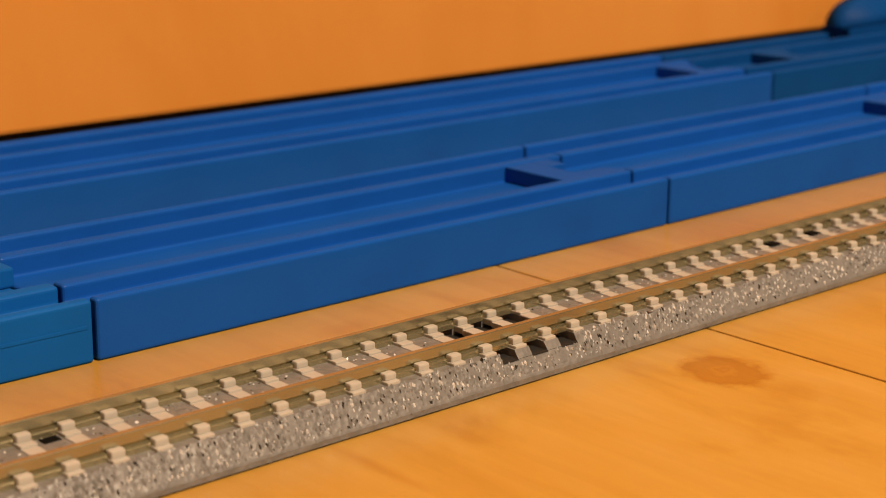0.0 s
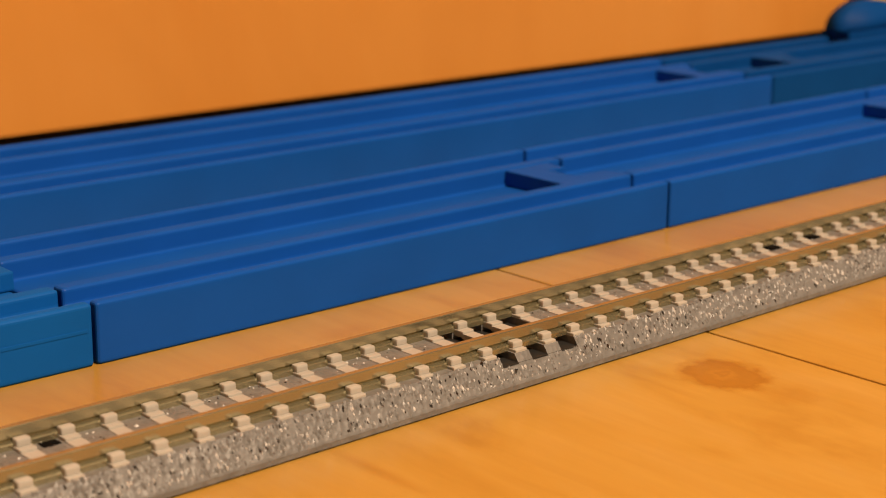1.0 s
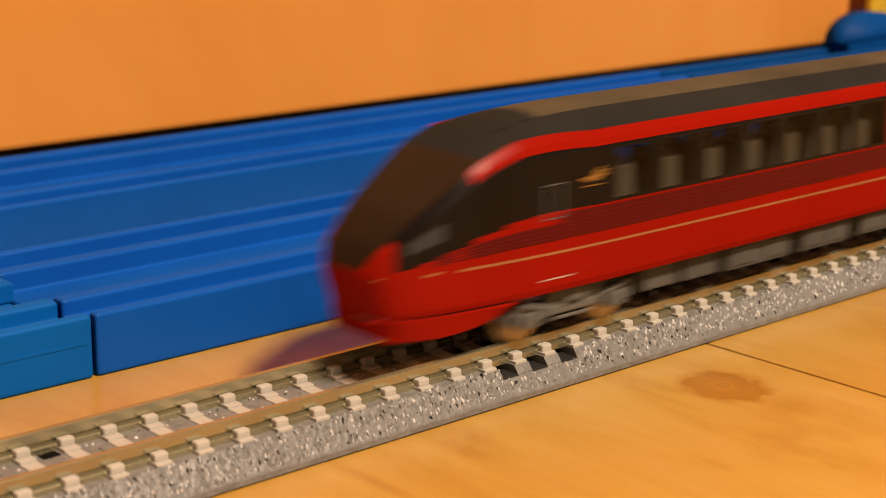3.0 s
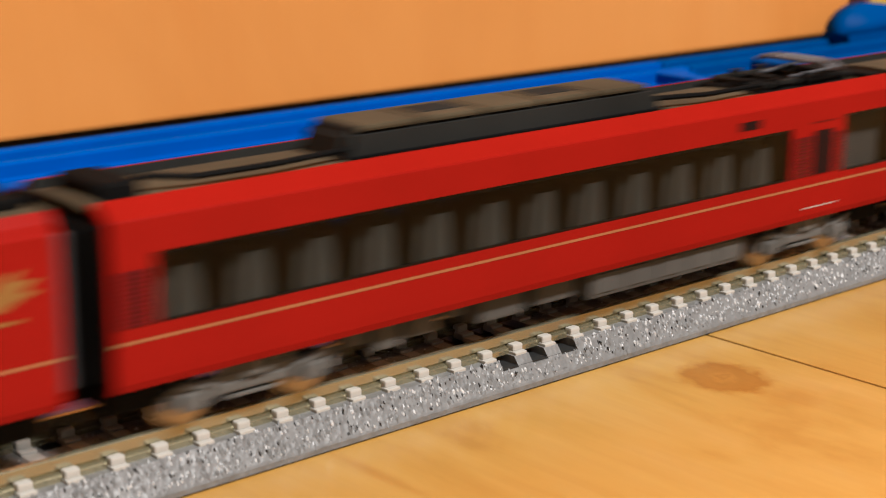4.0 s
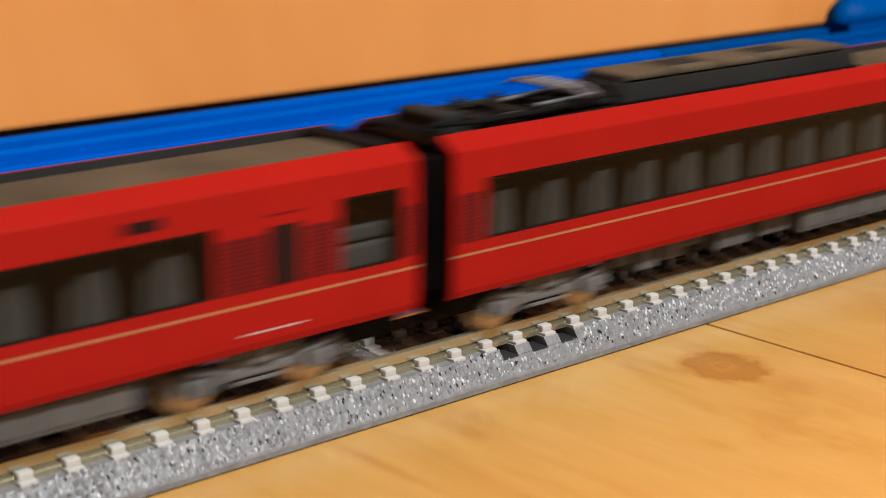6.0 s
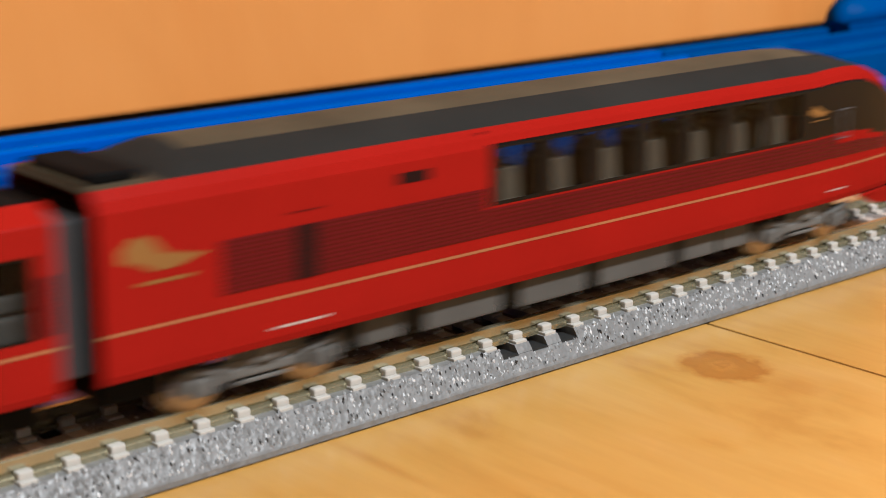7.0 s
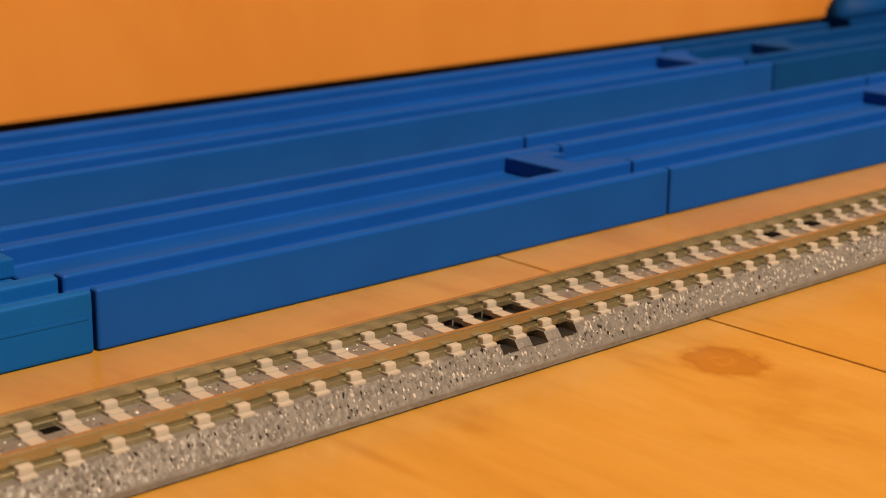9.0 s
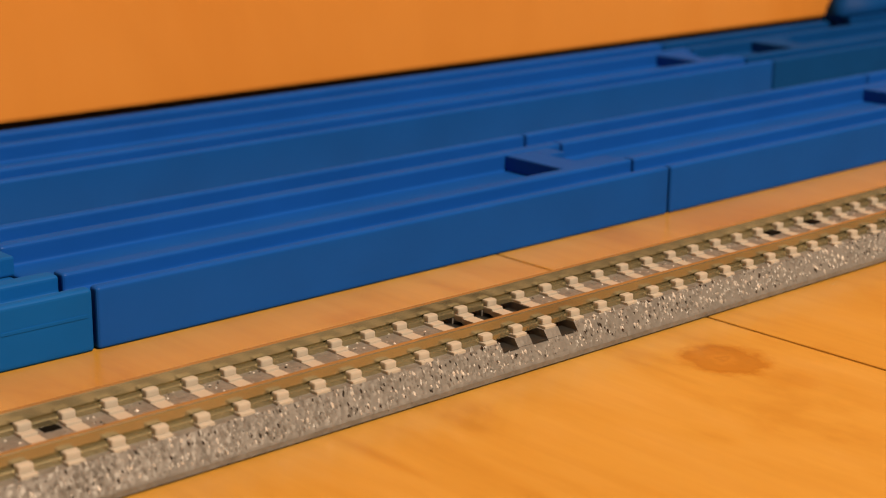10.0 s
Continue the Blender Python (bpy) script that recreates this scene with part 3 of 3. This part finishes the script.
def roof_gear(root, x0, x1):
    """Insulators, a folded current collector and its base frame."""
    bm = bmesh.new()
    for y in (-4.2, 4.2):
        box(bm, x0, x1, y - 0.4, y + 0.4, 31.2, 31.8, 0.1)
    n = 4
    for i in range(n):
        x = x0 + (x1 - x0) * i / (n - 1)
        box(bm, x - 0.5, x + 0.5, -5, 5, 31.1, 31.7, 0.1)
        for y in (-4.2, 4.2):
            rod(bm, (x, y, 29.7), (x, y, 31.6), 0.6, 8)
    part("collector_base", bm, ROOFDARK, root)
    part("equipment_deck", solid(x0 - 2, x1 + 1, -6.0, 6.0, 30.0, 30.75, 0.2), BLACK, root)
    for x, y, w, h in ((x0 + 1.5, -4.6, 1.3, 1.9), (x0 + 5.5, -2.2, 1.8, 1.5), (x0 + 9.5, -4.9, 1.2, 1.7), (x0 + 12.5, -1.5, 1.6, 2.0), (x1 - 2.5, -4.4, 1.4, 1.8), (x0 + 3.5, 3.6, 1.5, 2.2), (x0 + 10, 4.2, 1.4, 2.1), (x1 - 4, 3.0, 1.6, 1.9), (x0 - 0.5, -1.0, 2.0, 1.6), (x0 + 7.5, -5.0, 1.1, 2.3), (x1 - 6.5, -5.2, 1.2, 2.1), (x1 - 0.6, -2.0, 1.5, 1.7)):
        ins = bmesh.new()
        rod(ins, (x, y, 30.3), (x, y, 30.3 + h), w * 0.55, 12)
        rod(ins, (x, y, 30.3 + h * 0.55), (x, y, 30.3 + h * 0.75), w * 0.8, 12)
        part("insulator", ins, BLACK if y < 0 else ROOFDARK, root)
    pb = bmesh.new()
    xm = (x0 + x1) / 2
    for y in (-2.6, 2.6):
        rod(pb, (xm - 1, y, 31.7), (x1 - 0.5, y * 1.2, 32.3), 0.26)
        rod(pb, (x1 - 0.5, y * 1.2, 32.3), (x1 - 5, y, 33.3), 0.22)
    for x in (x1 - 6.4, x1 - 4.0):
        rod(pb, (x, -5.2, 33.5), (x, 5.2, 33.5), 0.35)
        for s in (-1, 1):
            rod(pb, (x, s * 5.2, 33.5), (x, s * 6.6, 32.8), 0.28)
    rod(pb, (x1 - 6.4, -3.5, 33.4), (x1 - 4, -3.5, 33.4), 0.25), rod(pb, (x1 - 6.4, 3.5, 33.4), (x1 - 4, 3.5, 33.4), 0.25)
    for y in (-2.2, -0.8, 0.8, 2.2):
        rod(pb, (x1 - 6.9, y, 33.75), (x1 - 3.5, y, 33.75), 0.2)
    for x in (x1 - 7.3, x1 - 5.2, x1 - 3.1):
        box(pb, x - 0.35, x + 0.35, -3.4, 3.4, 33.5, 33.75, 0.1)
    part("current_collector", pb, SILVER, root, "folded grey metal current collector")


def cable(root, pts, r=0.35):
    bm = bmesh.new()
    for a, b in zip(pts, pts[1:]):
        rod(bm, a, b, r)
    part("roof_cable", bm, BLACK, root)


def cooler(root, x0, x1):
    """The long roof cooling unit with sloped ends and lidded grilles."""
    bm = solid(x0, x1, -4.2, 4.2, 30.1, 33.75)
    for v in bm.verts:
        if v.co.z > 32:
            v.co.x += 1.0 if v.co.x < (x0 + x1) / 2 else -1.6
            v.co.y *= 0.93
    bmesh.ops.bevel(bm, geom=[e for e in bm.edges if min(v.co.z for v in e.verts) > 32 or abs(e.verts[0].co.z - e.verts[1].co.z) > 1], offset=0.85, segments=4, affect="EDGES")
    c = part("roof_cooler", bm, ROOFDARK, root, "dark grey roof cooling unit")
    part("cooler_plinth", solid(x0 + 0.4, x1 - 0.4, -4.5, 4.5, 30.0, 30.75, 0.1), BLACK, c)
    n = 5
    for i in range(n):
        a = x0 + 2.6 + (x1 - x0 - 5.6) * i / n
        b = a + (x1 - x0 - 5.6) / n - 0.5
        lid = part("cooler_lid", solid(a, b, -3.75, 3.75, 33.2, 33.95, 0.3), ROOF, c)
        if i % 2:
            part("lid_grille", solid(a + 1.2, b - 1.2, -1.6, 2.2, 33.8, 34.05, 0.1), ROOFDARK, lid)


MIDROOF = [(-6.3, 29.9), (-5.4, 30.2), (-3, 30.42), (0, 30.5), (3, 30.42), (5.4, 30.2), (6.3, 29.9)]


def middle_car(kind, group="red train cars"):
    root = tagged(empty("train_car"), "red model train car with dark windows and gold stripe", "train car", group=group)
    L = L_MID
    if kind == "b":
        win = [(6.0, L - 42.5, 18.8, 26.0), (L - 17.0, L - 6.2, 18.6, 26.8)]
        grilles = [(FRONT + 0.7, 5.4), (L - 41.8, L - 24.4), (L - 5.6, L - 0.9)]
        slit, slot, han, slot_z = (L - 23.8, L - 19.9), (L - 14.2, L - 10), (L - 25.5, L - 17.5), 27.9
    elif kind == "a":
        win = [(6.0, L - 27.0, 18.8, 26.0), (L - 14.7, L - 1.7, 18.5, 26.8)]
        grilles = [(FRONT + 0.7, 5.4), (L - 26.4, L - 22.3), (L - 16.9, L - 15.1)]
        slit, slot, han, slot_z = (L - 21.9, L - 17.6), (L - 38.5, L - 34.2), (L - 23.5, L - 16), 27.0
    else:
        win = [(6.0, L - 26.7, 18.8, 26.0), (L - 10.9, L - 2.2, 18.6, 26.7)]
        grilles = [(FRONT + 0.7, 5.4), (L - 26.2, L - 20.6), (L - 15.6, L - 11.4), (L - 1.8, L - 0.4)]
        slit, slot, han, slot_z = (L - 20.2, L - 16.2), (L - 36.9, L - 32.6), (L - 23.5, L - 16), 27.0
    thick(part("body_shell", sheet(FRONT, L, 12.5, 29.3, straight, 0, win, 8.0, 2.5), RED, root), 0.5)
    part("floor_pan", solid(FRONT + 0.4, L - 0.4, -8.5, 8.5, 12.7, 13.6), BLACK, root)
    part("roof", arch(FRONT, L, MIDROOF, straight, 20, True), ROOF, root, "sunken grey-brown roof deck")
    for s in (-1, 1):
        rail = [(s * 9.16, 29.25), (s * 9.02, 29.5), (s * 6.8, 30.93), (s * 6.55, 30.98), (s * 6.4, 30.7), (s * 8.6, 29.0)]
        part("cant_rail", extrude(rail, FRONT, L), RED, root, "red sloping roof shoulder")
        # dark strip that paints the shade along the deck's edge
        dark_edge = [(s * 6.58, 30.9), (s * 6.3, 30.9), (s * 6.1, 29.8), (s * 6.6, 29.7)]
        part("roof_edge_shade", extrude(dark_edge, FRONT, L), ROOFDARK, root, "inner roof edge with shade put into its dark grey")
    panes(root, win, straight, DARKGLASS)
    # dark printed pillars between the panes
    for a, b, z0, z1 in win:
        fr = [(a, b, z0, z0 + 0.35), (a, b, z1 - 0.35, z1), (a, a + 0.4, z0, z1), (b - 0.4, b, z0, z1)]
        for f in fr:
            part("window_border", sheet(f[0], f[1], f[2], f[3], straight, -0.2, (), 20, 3.0), GLOSSBLACK, root)
    n = 12
    span = win[0][1] - win[0][0]
    seats(root, [win[0][0] + span * (i + 0.5) / n for i in range(n)], 15.6)
    for a, b in grilles:
        louvres(a, b, 18.9, 24.6, straight, root)
    plate(root, "gold_stripe", FRONT, L, 17.32, 17.64, STRIPE, straight, "thin gold printed stripe")
    plate(root, "door_slit", slit[0], slit[1], 19.0, 25.2, DOORDARK, straight, "dark narrow door window", 0.13)
    plate(root, "grab_bar", slit[0] - 0.8, slit[1] + 0.8, 26.3, 26.45, DEEPRED, straight, "thin dark red grab bar")
    plate(root, "side_display", slot[0], slot[1], slot_z, slot_z + 1.15, DOORDARK, straight, "small dark side display")
    plate(root, "number_bar", han[0], han[1], 14.28, 14.46, WHITE, straight, "small white bar print")
    part("partition", solid(win[0][1] + 0.4, win[0][1] + 1.2, -8.4, 8.4, 13.6, 29.2), BLACK, root)
    if kind == "c":
        part("inner_panel", solid(win[1][0] - 0.5, win[1][1] + 0.3, -7.2, 7.2, 13.6, 20.6, 0.4), PANELGREY, root)
        part("inner_panel", solid(win[1][0] - 0.5, win[1][1] + 0.3, -6.8, 6.8, 20.9, 22.6, 0.4), PANELGREY, root)
    else:
        part("inner_panel", solid(win[1][0] - 0.5, win[1][1] + 0.3, -6.5, 6.5, 13.6, 29.0), PANELGREY if kind == "a" else BELLOWS, root)
    car_ends(root, FRONT, L)
    bogie(root, 18.6, 1), bogie(root, L - 20, -1)
    part("underframe", solid(3, L - 3, -4.5, 4.5, 11.0, 12.7, 0.3), BLACK, root)
    if kind == "b":
        under_boxes(root, [(32, 38, 9.2, 7.6), (46, 56.5, 10.3, 7.8), (57.5, 84.5, 11.3, 8.0), (87.5, 93, 9.0, 7.6), (94, 102, 9.2, 7.5)])
        cooler(root, 32.5, L - 46.5)
    else:
        under_boxes(root, [(31, 34, 10.2, 6.8), (35, 38.5, 9.2, 7.4), (40, 44.5, 9.6, 7.0), (46, 49, 10.5, 6.5), (50.5, 57.5, 9.4, 7.7), (60, 66.5, 9.6, 7.4), (69, 99, 8.8, 8.0)])
        cooler(root, 33, L - 48)
    if kind == "a":
        part("roof_box", solid(3.0, 8.0, -4.2, 4.2, 29.9, 32.1, 0.5), BLACK, root)
        cable(root, [(8, -3.5, 32.2), (14, -4.2, 31.4), (24, -4.6, 31.5), (34, -3.6, 31.6)])
        cable(root, [(L - 49, -3.4, 31.8), (L - 40, -4.8, 31.6), (L - 27, -4, 31.6)])
        roof_gear(root, L - 27, L - 8.5)
        part("roof_box", solid(L - 5, L - 0.8, -5.9, 5.9, 29.9, 31.1, 0.3), BLACK, root)
    elif kind == "c":
        part("roof_box", solid(3.6, 7.5, -4.0, 4.0, 29.9, 32.6, 0.4), ROOFDARK, root)
        part("roof_end", solid(FRONT + 0.1, 3.4, -5.9, 5.9, 30.0, 31.0, 0.3), BLACK, root)
        roof_gear(root, 10, 31)
        cable(root, [(1, -5, 31.9), (8, -5.6, 31.6), (18, -5.8, 31.7), (34, -3.8, 31.8)])
        part("roof_box", solid(L - 4.4, L - 0.5, -5.9, 5.9, 29.9, 31.0, 0.3), BLACK, root)
    else:
        part("roof_box", solid(L - 4.4, L - 0.6, -5.9, 5.9, 29.9, 31.0, 0.3), BLACK, root)
    return root


ENDROOF = [(-7.9, 31.4), (-7.2, 31.85), (-6.2, 32.5), (-4.6, 33.1), (-4.0, 33.27), (-2.0, 33.7), (0, 33.85)]


def end_car(near=-1, group="red train cars"):
    root = tagged(empty("train_car"), "red streamlined model train end car with dark windscreen and gold stripe", "train car", group=group)
    L = L_END
    # the window band: x from the nose tip
    wins = [(L - 51 - 8.5 * (i + 1) + 1.3, L - 51 - 8.5 * i - 1.3, 22.9, 29.0) for i in range(7)]
    cab = [(3, 6, 19.6, 31.4), (6, 9, 20.3, 31.4), (9, 13, 21.0, 31.4), (13, 17.5, 21.7, 29.6), (17.5, 22, 22.2, 29.6)]
    for s in (-1, 1):
        drop = 0 if s == near else 2.6
        band = (22, L - 50.6, 22.4 - drop, 29.6)
        holes = [(a, b, c - drop, d) for a, b, c, d in wins]
        thick(part("body_side", sheet(0, L, 12.5, 31.4, nose, 0, [band] + cab, 1.5, 1.2, (s,)), RED, root), 0.45)
        part("window_band", sheet(*band, nose, -0.08, holes, 2.0, 1.2, (s,)), GLOSSBLACK, root, "gloss black window band")
        solid_cells = [(a, b, 19.6, c) for a, b, c, d in cab[1:]]
        part("cab_glass", sheet(3, 22, 19.6, 29.6, nose, -0.08, solid_cells, 1.5, 1.2, (s,)), GLOSSBLACK, root, "gloss black wrap-round cab glass")
        part("cab_glass", sheet(3, 13, 29.6, 31.4, nose, -0.08, (), 1.5, 1.2, (s,)), GLOSSBLACK, root, "gloss black wrap-round cab glass")
        panes(root, holes, nose, None, (s,))
    part("nose_cap", arch(-0.02, 0.03, [(-9.3, 12.5), (-9.3, 15), (-9.3, 17.6), (-9, 24), (-7.9, 31.4), (0, 33.85), (7.9, 31.4), (9, 24), (9.3, 17.6), (9.3, 15), (9.3, 12.5)], nose, 1, True), RED, root)
    full = ENDROOF + [(-y, z) for y, z in ENDROOF[-2::-1]]
    side = [(y, z) for y, z in full if y <= -3.9]
    top = [(y, z) for y, z in full if abs(y) <= 4.1]
    hi = L - 13
    for s in (-1, 1):
        smooth(part("roof_side", arch(15, hi, [(s * -y, z) for y, z in side], nose, 4), ROOFDARK, root, "dark grey roof side"))
    smooth(part("roof", arch(27, hi, top, nose, 4), ROOF, root, "grey-brown roof"))
    smooth(part("roof_front", arch(15, 27, top, nose, 2), ROOFDARK, root, "dark grey front roof"))
    smooth(part("windscreen", arch(0, 15, full, nose, 1.2), GLOSSBLACK, root, "dark gloss windscreen"))
    drop = bmesh.new()
    rows = []
    for u in (0, 0.35, 0.7, 1.0):
        rows.append([drop.verts.new((hi + 5 * u, y, z - (z - interp([(0, 31.6), (8.3, 31.3)], abs(y))) * u ** 1.5)) for y, z in full])
    for a, b in zip(rows, rows[1:]):
        for i in range(len(full) - 1):
            drop.faces.new((a[i], b[i], b[i + 1], a[i + 1]))
    part("roof_step", drop, ROOFDARK, root)
    part("rear_roof", arch(hi + 4.8, L, [(-7.9, 31.35), (-4, 31.5), (4, 31.5), (7.9, 31.35)], straight, 4, True), ROOF, root)
    part("roof_box", solid(L - 7, L - 1, -6, 6, 31.4, 32.5, 0.3), BLACK, root)
    part("floor_pan", arch(10, L - 0.4, [(-8.4, 12.7), (-8.4, 13.4), (8.4, 13.4), (8.4, 12.7)], nose, 6), BLACK, root)
    part("cabin_floor", arch(40, L - 50, [(-8.6, 19.0), (-8.6, 19.6), (8.6, 19.6), (8.6, 19.0)], nose, 10), BLACK, root)
    part("partition", solid(L - 50.2, L - 49.4, -8.4, 8.4, 13.6, 31), BLACK, root)
    seats(root, [(w[0] + w[1]) / 2 for w in wins], 18.0, (near * 4.9,), PALESEAT)
    louvres(L - 50, L - 13.8, 19.0, 24.7, nose, root)
    louvres(26, L - 50, 19.0, 22.2, nose, root, sides=(near,))
    louvres(8, 26.3, 18.9, 20.9, nose, root, sides=(near,))
    plate(root, "gold_stripe", 1, L, 17.32, 17.64, STRIPE, nose, "thin gold printed stripe")
    plate(root, "door_slit", L - 25.6, L - 23, 19.0, 24.7, DOORDARK, straight, "dark narrow door window", 0.14)
    plate(root, "grab_bar", L - 26.6, L - 22, 26.1, 26.25, DEEPRED, straight, "thin dark red grab bar")
    plate(root, "side_display", L - 41.3, L - 36.8, 27.0, 28.2, DOORDARK, straight, "small dark side display")
    plate(root, "number_bar", L - 27, L - 20, 14.2, 14.45, WHITE, straight, "small white bar print")
    plate(root, "number_bar", 23.5, 28, 14.22, 14.4, WHITE, nose, "small white bar print")
    emblem(root, L - 7.2, 23.8, 9.6, straight)
    emblem(root, 31.4, 25.8, 4.6, nose)
    door = bmesh.new()
    for a, b, c, d in ((23.5, 23.65, 21.6, 25.8), (26.2, 26.35, 21.6, 25.8), (23.5, 26.35, 25.65, 25.8), (23.5, 26.35, 21.6, 21.75)):
        m2 = sheet(a, b, c, d, nose, 0.1, (), 2, 2)
        tmp = bpy.data.meshes.new("tmp")
        m2.to_mesh(tmp)
        m2.free()
        door.from_mesh(tmp)
        bpy.data.meshes.remove(tmp)
    part("door_outline", door, SILVER, root, "thin grey cab door outline")
    # skirt under the nose
    sk = bmesh.new()
    xs = cuts(0, 19, [], 1.5)
    for s in (-1, 1):
        prev = None
        for x in xs:
            w = 9.0
            zb = interp([(0, 9.9), (10, 9.9), (15, 10.6), (19, 12.3)], x)
            a, b = sk.verts.new(nose(x, s * w, 12.4)), sk.verts.new(nose(x + (1.2 if x < 4 else 0), s * w * 0.96, zb))
            if prev:
                sk.faces.new((prev[0], a, b, prev[1]))
            else:
                first = first + [a, b] if s > 0 else [a, b]
            prev = (a, b)
    sk.faces.new((first[0], first[1], first[3], first[2]))
    bmesh.ops.recalc_face_normals(sk, faces=sk.faces)
    thick(part("nose_skirt", sk, RED, root), 0.5)
    part("skirt_gap", sheet(1, 19, 12.35, 12.6, nose, 0.03, (), 2, 1), BLACK, root)
    for s in (-1, 1):
        part("headlight", sheet(4.5, 9, 23.6, 27.0, nose, -0.02, (), 1.5, 1, (s,)), BELLOWS, root, "slim grey headlight cover")
    car_ends(root, 0, L, False)
    bogie(root, 30.5, 1), bogie(root, L - 20, -1)
    part("underframe", solid(22, L - 3, -4.5, 4.5, 11.0, 12.7, 0.3), BLACK, root)
    under_boxes(root, [(43.5, 50, 9.0, 7.6), (51, 58, 9.0, 7.8), (60, 74, 8.8, 7.9), (76.5, 88, 8.8, 8.0), (91, 103, 9.0, 8.0), (106, 112, 9.0, 7.6)])
    return root


CARS = []
first_car = end_car()
CARS.append((first_car, -GAP - L_END, 0))
PITCH_CAR = L_MID + 2 * GAP
car_a, car_b, car_c = middle_car("a"), middle_car("b"), middle_car("c")
car_d = copy_thing(car_c, Matrix.Identity(4))
for i, c in enumerate((car_a, car_b, car_c, car_d)):
    CARS.append((c, GAP + i * PITCH_CAR, 0))
last_car = end_car(1)
CARS.append((last_car, GAP + 4 * PITCH_CAR + L_END, 180))

# seconds and where the first coupling stands, in millimetres
RUN = [(0.0, 743), (0.5, 651.5), (1.0, 559.5), (1.5, 467.5), (2.0, 375.3), (2.5, 283), (3.0, 190.6), (3.5, 98.1), (4.0, 5.3), (4.5, -87.5), (5.0, -181), (5.5, -274), (6.0, -366), (6.5, -457.6),
       (7.0, -548.2), (7.5, -638.2), (8.0, -728), (8.5, -818), (9.0, -908), (9.5, -998), (10.0, -1088)]


def motions():
    """The train runs along the track at a steady pace."""
    for car, off, turn in CARS:
        walk(car, [(t, pose((s + off) / 1000, 0, 0, 0, 0, turn)) for t, s in RUN])


motions()
